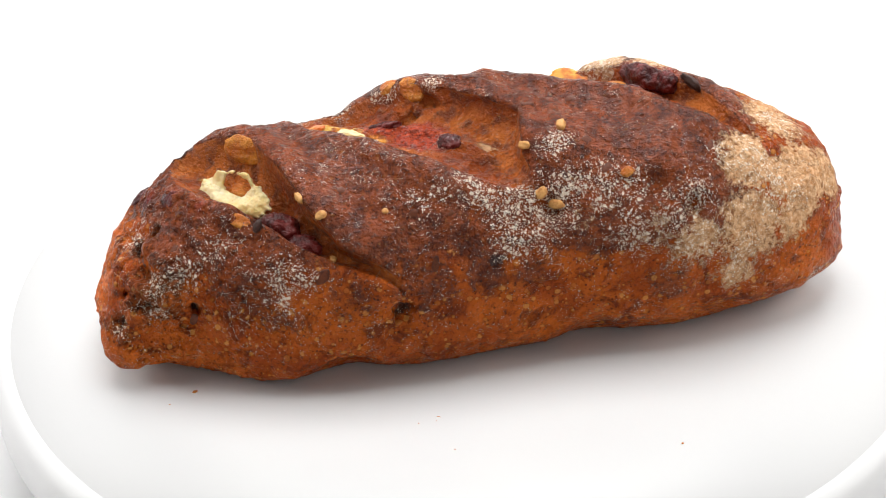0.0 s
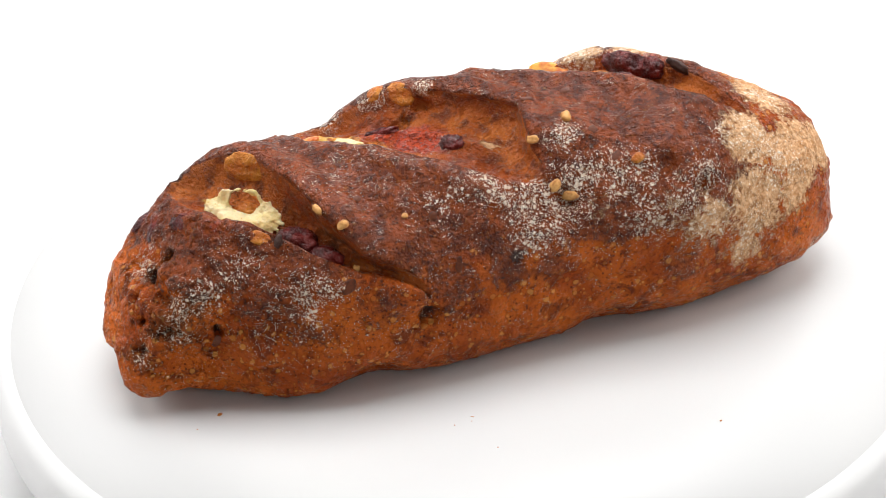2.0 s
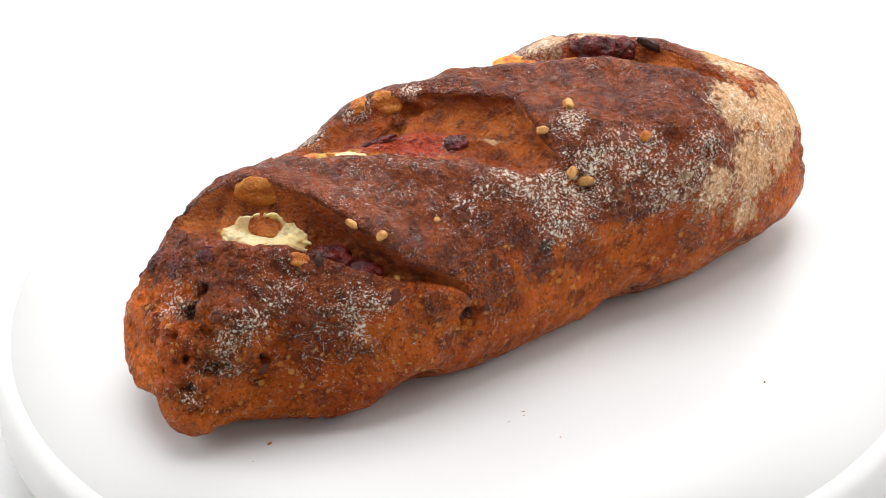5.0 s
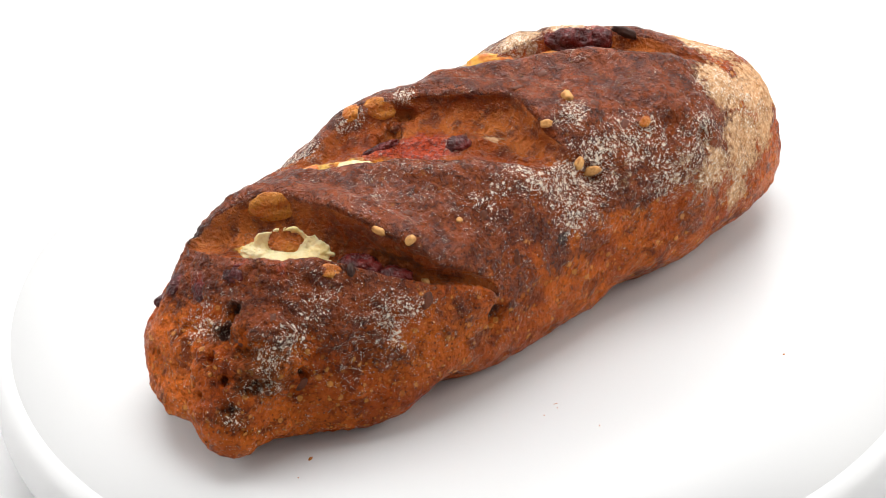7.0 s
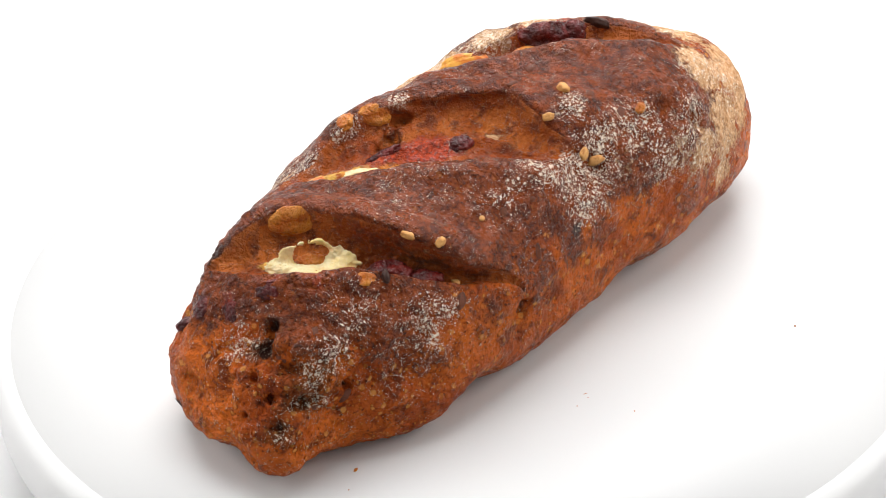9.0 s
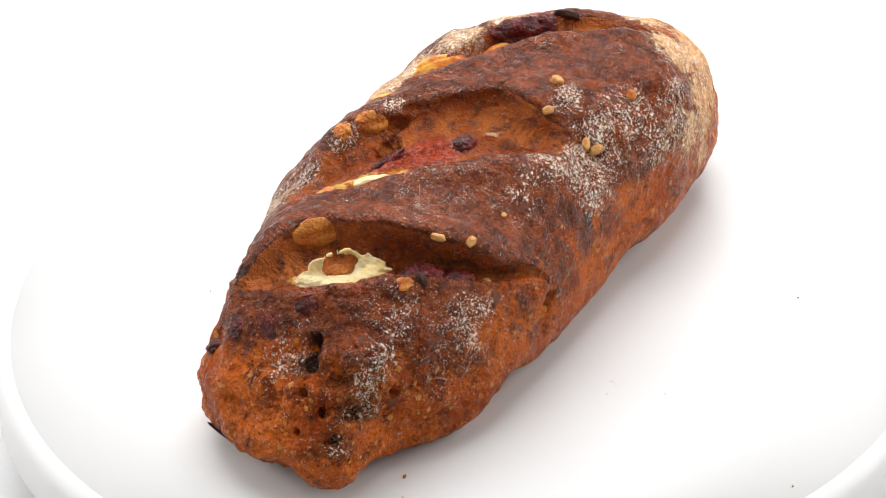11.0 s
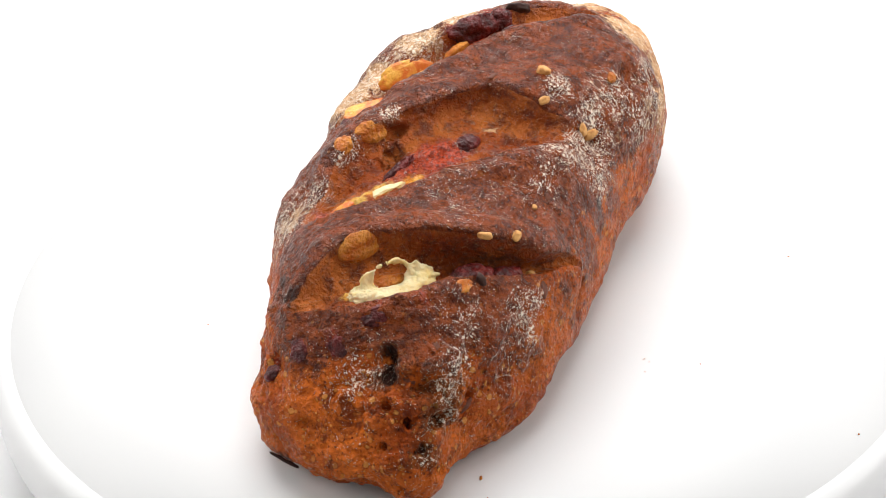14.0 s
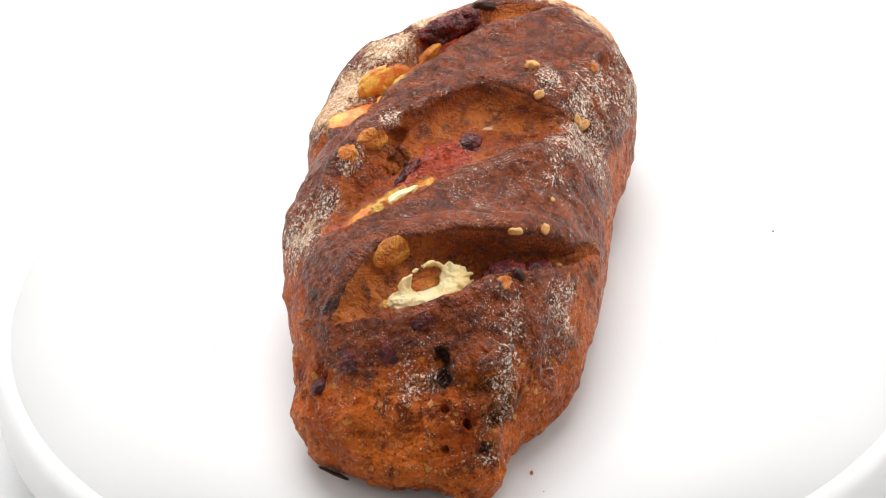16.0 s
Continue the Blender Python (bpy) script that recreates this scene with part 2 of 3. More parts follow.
# plan and section of the loaf, end to end, in metres
ENDS = (-0.1260, 0.1269)
BLUNT, SQUARE = (3.58, 7.60), 0.690
NEAR_SIDE = (-0.0679, -0.0452, -0.0505, -0.0510, -0.0480, -0.0461, -0.0483, -0.0427, -0.0407)
FAR_SIDE = (0.0516, 0.0448, 0.0473, 0.0562, 0.0560, 0.0591, 0.0507, 0.0329, 0.0217)
TOP = (0.0441, 0.0688, 0.0676, 0.0690, 0.0716, 0.0711, 0.0725, 0.0662, 0.0612)
WAIST = (0.0182, 0.0183, 0.0209, 0.0274, 0.0295, 0.0351, 0.0429, 0.0308, 0.0240)
UNDERSIDE = (-0.0014, -0.0040, -0.0038, -0.0024, -0.0040, -0.0034, -0.0035, 0.0001, 0.0010)
LOAF_TURN = 6.655
NS, NT = 660, 600


def loaf_body():
    """The unslashed loaf: rounded sections along a slightly crooked axis."""
    s = np.linspace(0, 1, NS)
    s = -np.cos(np.pi * (0.12 * np.sin(2 * np.pi * s) / (2 * np.pi) + s))
    cap = np.sqrt(np.maximum(1 - np.abs(s) ** np.where(s < 0, BLUNT[0], BLUNT[1]), 1e-5))
    yl, yr, h, zm, zb = (spline(s, v) for v in (NEAR_SIDE, FAR_SIDE, TOP, WAIST, UNDERSIDE))
    fine = np.linspace(0, 2 * np.pi, 3000)
    cols = []
    for i in range(NS):
        c, n = np.cos(fine), np.sin(fine)
        y = (yl[i] + yr[i]) / 2 + (yr[i] - yl[i]) / 2 * cap[i] * np.sign(c) * np.abs(c) ** SQUARE
        z = np.where(n > 0, zm[i] + (h[i] - zm[i]) * cap[i] * np.abs(n), zm[i] - (zm[i] - zb[i]) * cap[i] ** 0.7 * np.abs(n) ** 0.6)
        run = np.concatenate([[0], np.cumsum(np.hypot(np.diff(y), np.diff(z)))])
        w = np.linspace(0, run[-1], NT + 1)[:-1]
        cols.append(np.stack([np.interp(w, run, y), np.interp(w, run, z)], 1))
    cols = np.array(cols)
    x = (ENDS[0] + ENDS[1]) / 2 + (ENDS[1] - ENDS[0]) / 2 * s
    return np.concatenate([np.repeat(x[:, None, None], NT, 1), cols], 2)


def normals(p):
    du = np.gradient(p, axis=0)
    dv = (np.roll(p, -1, 1) - np.roll(p, 1, 1))
    n = np.cross(dv, du)
    n /= np.maximum(np.linalg.norm(n, axis=2, keepdims=True), 1e-12)
    c = p - p.mean((0, 1))
    return n if (n * c).sum() > 0 else -n


def ripple(p, scale, octaves=3):
    """Smooth noise over the surface, about -1 to 1."""
    flat = (p.reshape(-1, 3) * scale).tolist()
    return np.array([noise.fractal(v, 0.8, 2.0, octaves) for v in flat]).reshape(p.shape[:2])


def slash(p, a, b, along, near, far):
    """Where the points lie on a cut from a to b: the share from its near lip (0) to its far lip (1), and the way along it in mm."""
    a, b = np.array(a), np.array(b)
    d = (b - a) / np.linalg.norm(b - a)
    rel = p[..., :2] * 1000 - a
    u = rel @ d
    v = rel @ np.array([-d[1], d[0]])
    lo, hi = np.interp(u, along, near), np.interp(u, along, far)
    ok = (u > along[0]) & (u < along[-1]) & (p[..., 2] > 0.022)
    w = np.where(ok, (v - lo) / np.maximum(hi - lo, 0.8), -1.0)
    edge = np.where(ok, np.minimum(v - lo, hi - v), -9.0)
    return w, u, edge, ok


BODY = loaf_body()
NORM = normals(BODY)
SHAPE = np.zeros(BODY.shape[:2])
MARK = {k: np.zeros(BODY.shape[:2]) for k in ("inner", "dark", "flour", "burnt_shade", "cheese", "pale", "red", "dull")}


def near_to(x, y, z):
    return np.linalg.norm(BODY * 1000 - np.array([x, y, z]), axis=2)


def swell(x, y, z, r, h):
    """Raise (or sink, h < 0) a soft round area; millimetres."""
    global SHAPE
    SHAPE += h * np.exp(-(near_to(x, y, z) / r) ** 2)


RIP_L, RIP_M, RIP_S = ripple(BODY, 28, 2), ripple(BODY, 95, 3), ripple(BODY, 330, 3)
FRONT = sstep(BODY[..., 0], -0.055, -0.085)
SHAPE += 0.9 * RIP_L + 1.5 * FRONT * ripple(BODY, 52, 2) + (0.7 + 0.5 * FRONT) * RIP_M + (0.36 + 0.35 * FRONT) * RIP_S

# the three slanting cuts
PROFILE_W = (0.0, 0.10, 0.30, 0.55, 0.80, 0.93, 1.0)
CUTS = (
    ((-97.9, 20.6), (-27.0, -50.2), (0, 6, 18, 32, 45, 56, 67, 82, 100), (0, -6, -15, -20, -18, -17, -16, -11, 0), (2, 6, 11, 12, 6, 1, -4, -6, 1), (2, 7, 10, 12, 15, 16, 13, 8, 1)),
    ((-55.4, 35.4), (18.6, -35.1), (0, 5, 21, 35, 49, 58, 80, 92, 102), (0, -8, -15, -15, -13, -14, -11, -7, 0), (4, 10, 22, 25, 25, 26, 26, 10, 1), (2, 5, 7, 8, 8, 9, 9, 6, 1)),
    ((-4.5, 47.2), (92.6, -21.4), (0, 15, 31, 49, 69, 84, 94, 110, 120), (0, -9, -5, -2, 1, -1, -2, -1, 1), (14, 22, 25, 23, 24, 18, 18, 10, 3), (3, 6, 7, 8, 8, 8, 6, 4, 1)),
)
SHARE = []
LEAN = np.zeros(BODY.shape)
for start, end, along, near, far, deep in CUTS:
    w, u, edge, ok = slash(BODY, start, end, along, near, far)
    depth = np.interp(u, along, deep) * np.interp(w, PROFILE_W, (0.0, 0.80, 1.0, 0.97, 0.86, 0.52, 0.0))
    SHAPE -= np.where((w > 0) & (w < 1), depth * (1 + 0.25 * RIP_M), 0)
    # rolled lips on both sides
    lip_n, lip_f = np.exp(-((edge + 2.2) / 2.6) ** 2) * (w < 0.5), np.exp(-((edge + 3.5) / 4.0) ** 2) * (w >= 0.5)
    fade = sstep(u, along[0], along[0] + 15) * sstep(u, along[-1], along[-1] - 15) * ok
    if along[-1] > 100:
        lip_n = 1.4 * np.exp(-((edge + 4.5) / 4.5) ** 2) * (w < 0.5) * sstep(u, 12, 45)
    SHAPE += ((0.7 if start[0] < -90 else 1.7) * lip_n + 2.8 * lip_f) * fade
    MARK["inner"] = np.maximum(MARK["inner"], sstep(edge, -0.6, 0.8) * ok)
    SHAPE += (0.45 * RIP_S + 0.9 * RIP_M) * sstep(edge, -0.6, 2.5)
    SHAPE += 1.8 * np.exp(-((w - 0.5 - 0.25 * RIP_L) / 0.09) ** 2) * fade * (w > 0) * (w < 1) if start[0] > -60 else 0
    # the far lip leans over the cut
    d = np.array(end) - np.array(start)
    d /= np.linalg.norm(d)
    over = 3.0 * np.exp(-((edge + 1.0) / 2.6) ** 2) * (w >= 0.5) * fade
    LEAN[..., 0] += d[1] * over / 1000
    LEAN[..., 1] -= d[0] * over / 1000
    SHARE.append((w, u, edge))

# swellings and hollows of the whole shape
SHAPE += 2.4 * sstep(BODY[..., 2], 0.032, 0.012) * sstep(BODY[..., 1], 0.0, -0.02) * sstep(BODY[..., 0], -0.12, -0.09)
swell(29, -22, 69, 13, 5.5)
swell(-90, -38, 33, 16, 2.5)
swell(22, -38, 57, 9, -2.0)
swell(52, 24, 70, 14, -3.0)
swell(58, 37, 67, 13, -3.0)
swell(-30, 30, 66, 12, -2.5)
swell(118, -10, 52, 14, 2.0)
swell(50, 50, 47, 16, 4.5)
swell(34, 46, 62, 11, -3.0)
swell(26, 47, 62, 12, -3.5)
swell(54, 50, 52, 12, 2.5)
swell(38, 44, 64, 9, -4.0)
swell(63, 44, 58, 12, 3.0)
swell(-85, 30, 55, 14, -1.5)
swell(-45, -46, 3, 9, -5.0)
swell(-119, -30, 13, 8, 4.0)
swell(-104, -36, 22, 9, -2.0)
swell(-124, -12, 6, 7, -5.0)
swell(45, 50, 59, 13, -6.0)
swell(-39, 42, 57, 13, -4.1)
swell(-95, -34, 7, 13, -3.1)
swell(-52, -44, 5, 13, -3.0)
swell(114, -28, 10, 13, -3.1)
swell(34, -39, 7, 13, -3.2)
swell(77, -39, 9, 13, -2.8)
swell(76, 20, 69, 13, -2.2)
swell(-93, 33, 39, 13, -2.5)
swell(-19, -48, 12, 13, -2.0)
swell(112, -21, 54, 13, -1.7)
swell(-122, 9, 11, 13, -1.5)
swell(3, -43, 7, 13, -1.4)
swell(58, -39, 6, 13, -1.7)
swell(94, -32, 6, 13, -2.1)
swell(-116, -11, 5, 13, 2.1)
swell(-40, -50, 14, 13, -1.7)
swell(106, 3, 59, 13, -1.0)
swell(15, 26, 70, 13, 1.3)
swell(26, 58, 41, 13, -1.1)
swell(-53, 25, 63, 13, -1.2)
swell(63, 43, 62, 13, -0.8)
swell(98, -36, 47, 13, -1.2)
swell(-78, 34, 48, 13, -1.5)
swell(-108, 28, 29, 13, -1.0)
swell(-44, 52, 26, 13, -1.0)
swell(125, -18, 18, 13, -1.1)
swell(-126, -4, 16, 13, -1.4)
swell(-112, -34, 11, 13, -0.5)
swell(-118, 11, 30, 13, 0.8)
swell(44, 53, 55, 13, -1.2)
swell(-37, 40, 59, 13, -1.8)
swell(-47, -37, 1, 13, -1.3)
swell(52, 40, 66, 13, -1.1)
swell(-36, 51, 46, 13, 1.2)
swell(-123, -19, 10, 13, 0.8)
swell(31, -32, 2, 13, -0.8)
swell(-32, 56, 23, 13, -1.3)
swell(-121, -30, 6, 6, 2.5)
swell(10, -18, 70, 9, -3.5)
swell(16, -25, 68, 7, -2.5)

# ---- the finished surface ----
POINTS = BODY + LEAN + NORM * (SHAPE * sstep(BODY[..., 2], -0.004, 0.006) / 1000)[..., None]
SKIN = normals(POINTS)


def spread(x, y, z, r, turn=0.0, long=1.0):
    """Distance from a place on the crust, in units of r; long: how much longer it is along turn."""
    v = POINTS * 1000 - np.array([x, y, z])
    i, j = np.unravel_index(np.argmin((v ** 2).sum(2)), v.shape[:2])
    v = v - v[i, j]
    c, s = math.cos(radians(turn)), math.sin(radians(turn))
    u, w = v[..., 0] * c + v[..., 1] * s, v[..., 1] * c - v[..., 0] * s
    return np.sqrt((u / long) ** 2 + w ** 2 + v[..., 2] ** 2) / r


DENTS = np.zeros(BODY.shape[:2])


def dent(x, y, z, r, h, burnt_shade=0.0, turn=0.0, long=1.0, hard=4, ragged=1.0):
    """A hole (h > 0) or a wart (h < 0) in the crust, with an uneven rim; millimetres."""
    global DENTS
    q = spread(x, y, z, r, turn, long) / np.maximum(1 + ragged * (0.55 * RIP_M + 0.3 * RIP_S), 0.4)
    DENTS -= h * np.exp(-q ** hard)
    # char and the shade inside the hole, both put into the colour
    if burnt_shade:
        MARK["burnt_shade"] = np.maximum(MARK["burnt_shade"], burnt_shade * np.exp(-(q / 1.1) ** 4))


def dust(kind, x, y, z, r, amount=1.0, turn=0.0, long=1.0):
    q = spread(x, y, z, r, turn, long)
    if amount < 0:
        MARK[kind] *= 1 + amount * np.exp(-q ** 4)
    else:
        MARK[kind] = np.maximum(MARK[kind], amount * np.exp(-q ** 2))


# holes in the crust
dent(-94, -35, 31, 2.2, 4.5, 0.9)
dent(-27, -51, 29, 3.6, 4.5, 0.8)
dent(-117, -30, 24, 2.6, 3.0, 0.8, 70, 1.5)
dent(-103, -15, 47, 2.6, 4.0, 1.0, 0, 1.2, 4, 0.3)
dent(-105, -16, 44, 2.6, 4.5, 1.0, 0, 1.2, 4, 0.3)
dent(-107, -17, 40, 2.4, 4.0, 0.9, 0, 1.2, 4, 0.3)
dent(-110, -17, 34, 1.6, 2.5, 0.3)
dent(-110, -30, 29, 2.6, 4.0, 0.6, -50, 1.8)
dent(-114, -24, 31, 1.8, 3.5, 0.7, 30, 1.6)
dent(-105, -32, 37, 5.0, -2.4, 0.0, 0, 1.0, 3)
dent(-103, -34, 28, 3.6, -1.8, 0.0, 0, 1.0, 3)
for x, y, z in ((-107, -28, 41), (-103, -34, 40), (-108, -31, 34), (-102, -35, 33), (-105, -34, 29), (-100, -34, 25), (-108, -27, 36), (-117, -31, 20), (-119, -26, 17), (-114, -34, 14)):
    dent(x, y, z, 1.7, -1.3, 0.0, 20, 1.3, 3)
    dent(x + 2, y + 1, z - 3, 1.3, 1.0, 0.4, 20, 1.6, 2)
dent(-118, -18, 24, 1.5, 2.0, 0.6)
dent(-96, 9, 55, 2.6, 4.0, 1.0)
dent(-106, 25, 37, 3.6, 2.6, 0.6)
dent(20, -44, 13, 2.2, 2.0, 0.8)
dent(58, -41, 61, 4.4, 2.8, 0.15, 0, 1.3)
dent(69, -44, 54, 4.0, 3.2, 0.25)
dent(24, -38, 55, 3.6, 2.4, 0.15)
# the bubble torn open beside the middle strap, and the gap under the nut, shade painted in
dent(-18, 18, 63, 3.8, 4.5, 0.75, -30, 1.4)
dent(-8, 19, 67, 2.0, 3.0, 0.9, -30, 1.8)
# deep right part of the first cut, darkened by colour for its shade
dent(-56, -33, 51, 4.0, 2.0, 0.9, -45, 2.0, 4, 0.3)
dent(-66, -22, 55, 4.0, 2.0, 0.0, -45, 1.5)
# crease along the edge of the second strap, its shade painted as a dark line
for k in range(9):
    dent(-8 + 3.6 * k, 15 - 0.35 * k * k + 0.6 * k, 70.5, 1.1, 0.7, 0.6, -20 - 5 * k, 2.6)
# blunt ridges of the front end
dent(-100, -28, 42, 5.0, -1.4, 0.0, -60, 2.2, 2)
dent(-88, -18, 58, 3.0, -1.4, 0.0, -42, 3.5, 2)
dent(-84, -41, 40, 6.0, -1.2, 0.0, 10, 1.8, 2)
dent(-104, -22, 44, 3.6, -2.0, 0.0, -70, 2.6, 2)
dent(-111, -22, 33, 4.0, -1.8, 0.0, -80, 2.2, 2)
dent(-108, -26, 40, 2.6, 2.0, 0.4, -70, 2.4, 2)
dent(-112, -8, 34, 5.0, -1.2, 0.0, 80, 1.6, 2)
dent(-114, 4, 26, 5.0, 1.0, 0.0, 80, 1.6, 2)
dent(-98, -33, 22, 4.0, 1.6, 0.2, 20, 2.4, 2)
dent(-30, -48, 24, 5.0, 2.2, 0.0, 60, 2.2, 2)
dent(-36, -50, 34, 5.0, -1.4, 0.0, -20, 2.0, 2)
# small lumps and pocks all over
rng = random.Random(7)
for k in range(260):
    i, j = rng.randrange(30, NS - 30), rng.randrange(NT)
    x, y, z = POINTS[i, j] * 1000
    if z > 4:
        size = rng.uniform(0.9, 2.6)
        dent(x, y, z, size, rng.choice((-0.32, -0.25, 0.35)) * size, 0.0, rng.uniform(0, 180), rng.uniform(1, 2), 2)

POINTS = POINTS + SKIN * (DENTS / 1000)[..., None]
POINTS[..., 2] = np.maximum(POINTS[..., 2], 0.0002 + 0.0004 * (RIP_M + 1))
POINTS[..., 2] -= POINTS[..., 2].min()
SKIN = normals(POINTS)

# ---- colour zones ----
X, Y, Z = (POINTS[..., i] * 1000 for i in range(3))
MARK["dark"] = sstep(Z + 7 * RIP_L, 30, 56) * (1 - 0.8 * sstep(X + 5 * RIP_L, 84, 100))
dust("dark", -78, -42, 40, 20, 0.75)
dust("dark", 15, -48, 38, 10, 0.7)
dust("dark", -20, -48, 38, 17, 0.72)
dust("dark", 0, -47, 40, 13, 0.7)
dust("dark", -42, -48, 36, 13, 0.6)
dust("dark", -70, -46, 30, 16, 0.55)
dust("dark", 60, -48, 28, 12, 0.65)
dust("dark", -104, -12, 36, 14, 0.6)
# sooty front end
dust("dull", -100, -27, 40, 24, 0.42)
dust("dull", -105, -30, 36, 15, 0.85)
dust("dull", -107, -12, 40, 12, 0.6)
dust("dull", -85, -40, 42, 14, 0.5)
dust("dull", -117, -28, 20, 9, 0.8)
dust("dull", -70, -44, 40, 12, 0.4)
# scorched edges, and painted shade deep in the first cut
dust("burnt_shade", -80, 33, 50, 4, 0.8, -40, 2.2)
dust("burnt_shade", -92, 25, 53, 3, 0.9, -40, 2.0)
dust("burnt_shade", 4, -46, 42, 3.5, 0.9)
dust("burnt_shade", 14, -46, 38, 3, 0.6)
dust("burnt_shade", -71, -33, 57, 2.5, 0.8)
dust("burnt_shade", 36, -26, 67, 5, 0.7)
dust("burnt_shade", -40, -35, 58, 9, 0.45)
dust("burnt_shade", -20, -38, 56, 7, 0.4)
dust("burnt_shade", -112, -26, 30, 10, 0.62)
dust("burnt_shade", -80, -42, 38, 16, 0.48)
dust("burnt_shade", -100, -18, 44, 9, 0.5)
# shade of the first cut's right end, painted dark
dust("burnt_shade", -56, -36, 50, 7, 0.7, -45, 2.0)
dust("burnt_shade", -108, -24, 22, 9, 0.55)
dust("burnt_shade", -60, -20, 60, 3, 0.7, -60, 3.0)
dust("burnt_shade", -104, -10, 46, 6, 0.5)
dust("burnt_shade", -98, 30, 48, 4, 0.6)
dust("burnt_shade", -97, -24, 47, 6, 0.45)
dust("burnt_shade", -92, 21, 54, 5, 0.9, -60, 1.5)
dust("burnt_shade", -90, 10, 51, 5, 0.6)
# more painted shade in the same hollow
dust("burnt_shade", -55, -31, 49, 7, 0.85, -45, 1.8)
dust("burnt_shade", 10, -9, 63, 1.6, 0.75, -40, 4.0)
dust("burnt_shade", -117, 18, 8, 6, 0.8)
# pale dough skin round the far end
dust("pale", 91, -29, 60, 14)
dust("pale", 105, -29, 54, 14)
dust("pale", 89, -42, 42, 16)
dust("pale", 113, -25, 50, 13)
dust("pale", 104, -4, 60, 14)
dust("pale", 83, -44, 27, 10, 0.75)
dust("pale", 70, -47, 43, 13, 0.75)
dust("pale", 107, -35, 40, 12)
dust("pale", 36, -42, 52, 13, 0.42)
dust("pale", 56, -46, 48, 14, 0.52)
dust("pale", 41, 50, 58, 13, 0.9)
dust("pale", 29, 53, 52, 12, 0.9)
dust("pale", 56, 38, 65, 12, 0.95)
dust("pale", 70, 28, 68, 9)
dust("pale", 108, 12, 52, 14, 0.9)
dust("pale", 85, 20, 62, 12, 0.8)
dust("pale", -45, 44, 52, 12, 0.6)
dust("pale", 119, -20, 46, 11)
dust("pale", 116, -31, 26, 12, -1.0)
dust("pale", 100, -23, 60, 4, -0.8)
dust("pale", 104, -39, 20, 10, -0.8)
# flour
MARK["flour"] += 0.07
for x, y, z, r, f in ((28, -24, 70, 5, 1.0), (30, -35, 60, 8, 0.85), (20, -39, 52, 9, 0.85), (12, -43, 49, 8, 0.8), (41, -38, 61, 8, 0.85),
                      (48, -39, 61, 7, 0.8), (50, -47, 50, 10, 0.7), (70, -41, 56, 6, 0.85), (61, -47, 51, 9, 0.7), (70, -47, 43, 12, 0.55)):
    dust("flour", x, y, z, 1.2 * r, f)
for x, y, z, r, f in ((91, -29, 60, 8, 0.65), (96, -34, 50, 12, 0.5), (104, -6, 60, 9, 0.5), (41, 50, 58, 13, 0.75), (29, 53, 52, 12, 0.7),
                      (56, 38, 65, 12, 0.85), (70, 28, 68, 8, 0.8), (113, -31, 12, 5, 0.8), (80, -30, 62, 5, 0.6), (85, -45, 32, 10, 0.5)):
    dust("flour", x, y, z, 1.2 * r, f)
for x, y, z, r, f in ((5, -36, 60, 4, 1.0), (10, -37, 58, 5, 1.0), (15, -36, 58, 5, 1.1), (-1, -35, 62, 4, 0.75), (-12, -34, 62, 4, 0.6),
                      (-64, -45, 43, 7, 0.75), (-65, -47, 35, 3, 0.9), (-58, -46, 42, 5, 0.7), (-103, -31, 39, 6, 0.72), (-110, -6, 41, 7, 0.68)):
    dust("flour", x, y, z, 1.2 * r, f)
for x, y, z, r, f in ((-105, -34, 29, 4, 0.7), (-39, 43, 57, 8, 0.8), (-49, 43, 50, 9, 0.85), (-42, 49, 45, 9, 0.9), (-22, 30, 65, 4, 1.0),
                      (-22, 34, 66, 3, 1.0), (-26, 32, 63, 3, 0.9), (-6, 22, 71, 3, 1.1), (-5, -3, 62, 3, 1.1), (-97, -32, 42, 6, 0.65)):
    dust("flour", x, y, z, 1.2 * r, f)
dust("flour", 2, -37, 61, 5, 1.1, -20, 1.6)
dust("flour", 10, -38, 57, 5, 1.15)
dust("flour", -2, -33, 65, 4, 0.9, -30, 1.5)
dust("flour", -19, -34, 61, 4, 0.6, -20, 1.8)
dust("flour", -105, -33, 38, 6, 0.8)
dust("flour", -106, -32, 31, 5, 0.7)
dust("flour", -117, -30, 22, 6, 0.5)
dust("flour", -85, -30, 52, 12, 0.38)
dust("flour", -75, -44, 38, 18, 0.33)
dust("flour", -20, -10, 66, 40, 0.24)
# cheese and fruit juice in the cuts
dust("pale", 7, -8, 63, 2.4, 0.75, -20, 2.6)
for x, y, z, r in ((-49, 27, 58, 5.5), (-44, 22, 58, 5.0), (-36, 15, 59, 4.5), (26, 36, 60, 7), (17, 40, 57, 7), (35, 31, 60, 5), (-28, 6, 60, 3)):
    dust("cheese", x, y, z, r, 1.0, -40, 1.5)
for x, y, z, r in ((-14, 3, 61, 8), (-24, 11, 61, 6), (40, 38, 61, 5), (-48, 31, 57, 5), (66, 20, 66, 8), (14, 43, 56, 5)):
    dust("red", x, y, z, 1.3 * r, 1.2, -40, 1.3)
for x, y, z, r in ((-104, 4, 48, 7), (-97, -8, 56, 6), (-105, 25, 37, 5), (-90, -22, 60, 6)):
    dust("red", x, y, z, r, 0.62, -40, 1.3)
dust("cheese", -84, 6, 54, 2.6, 0.8, -45, 1.6)
MOVING = [(TURNTABLE, pose(0, 0, 0))]


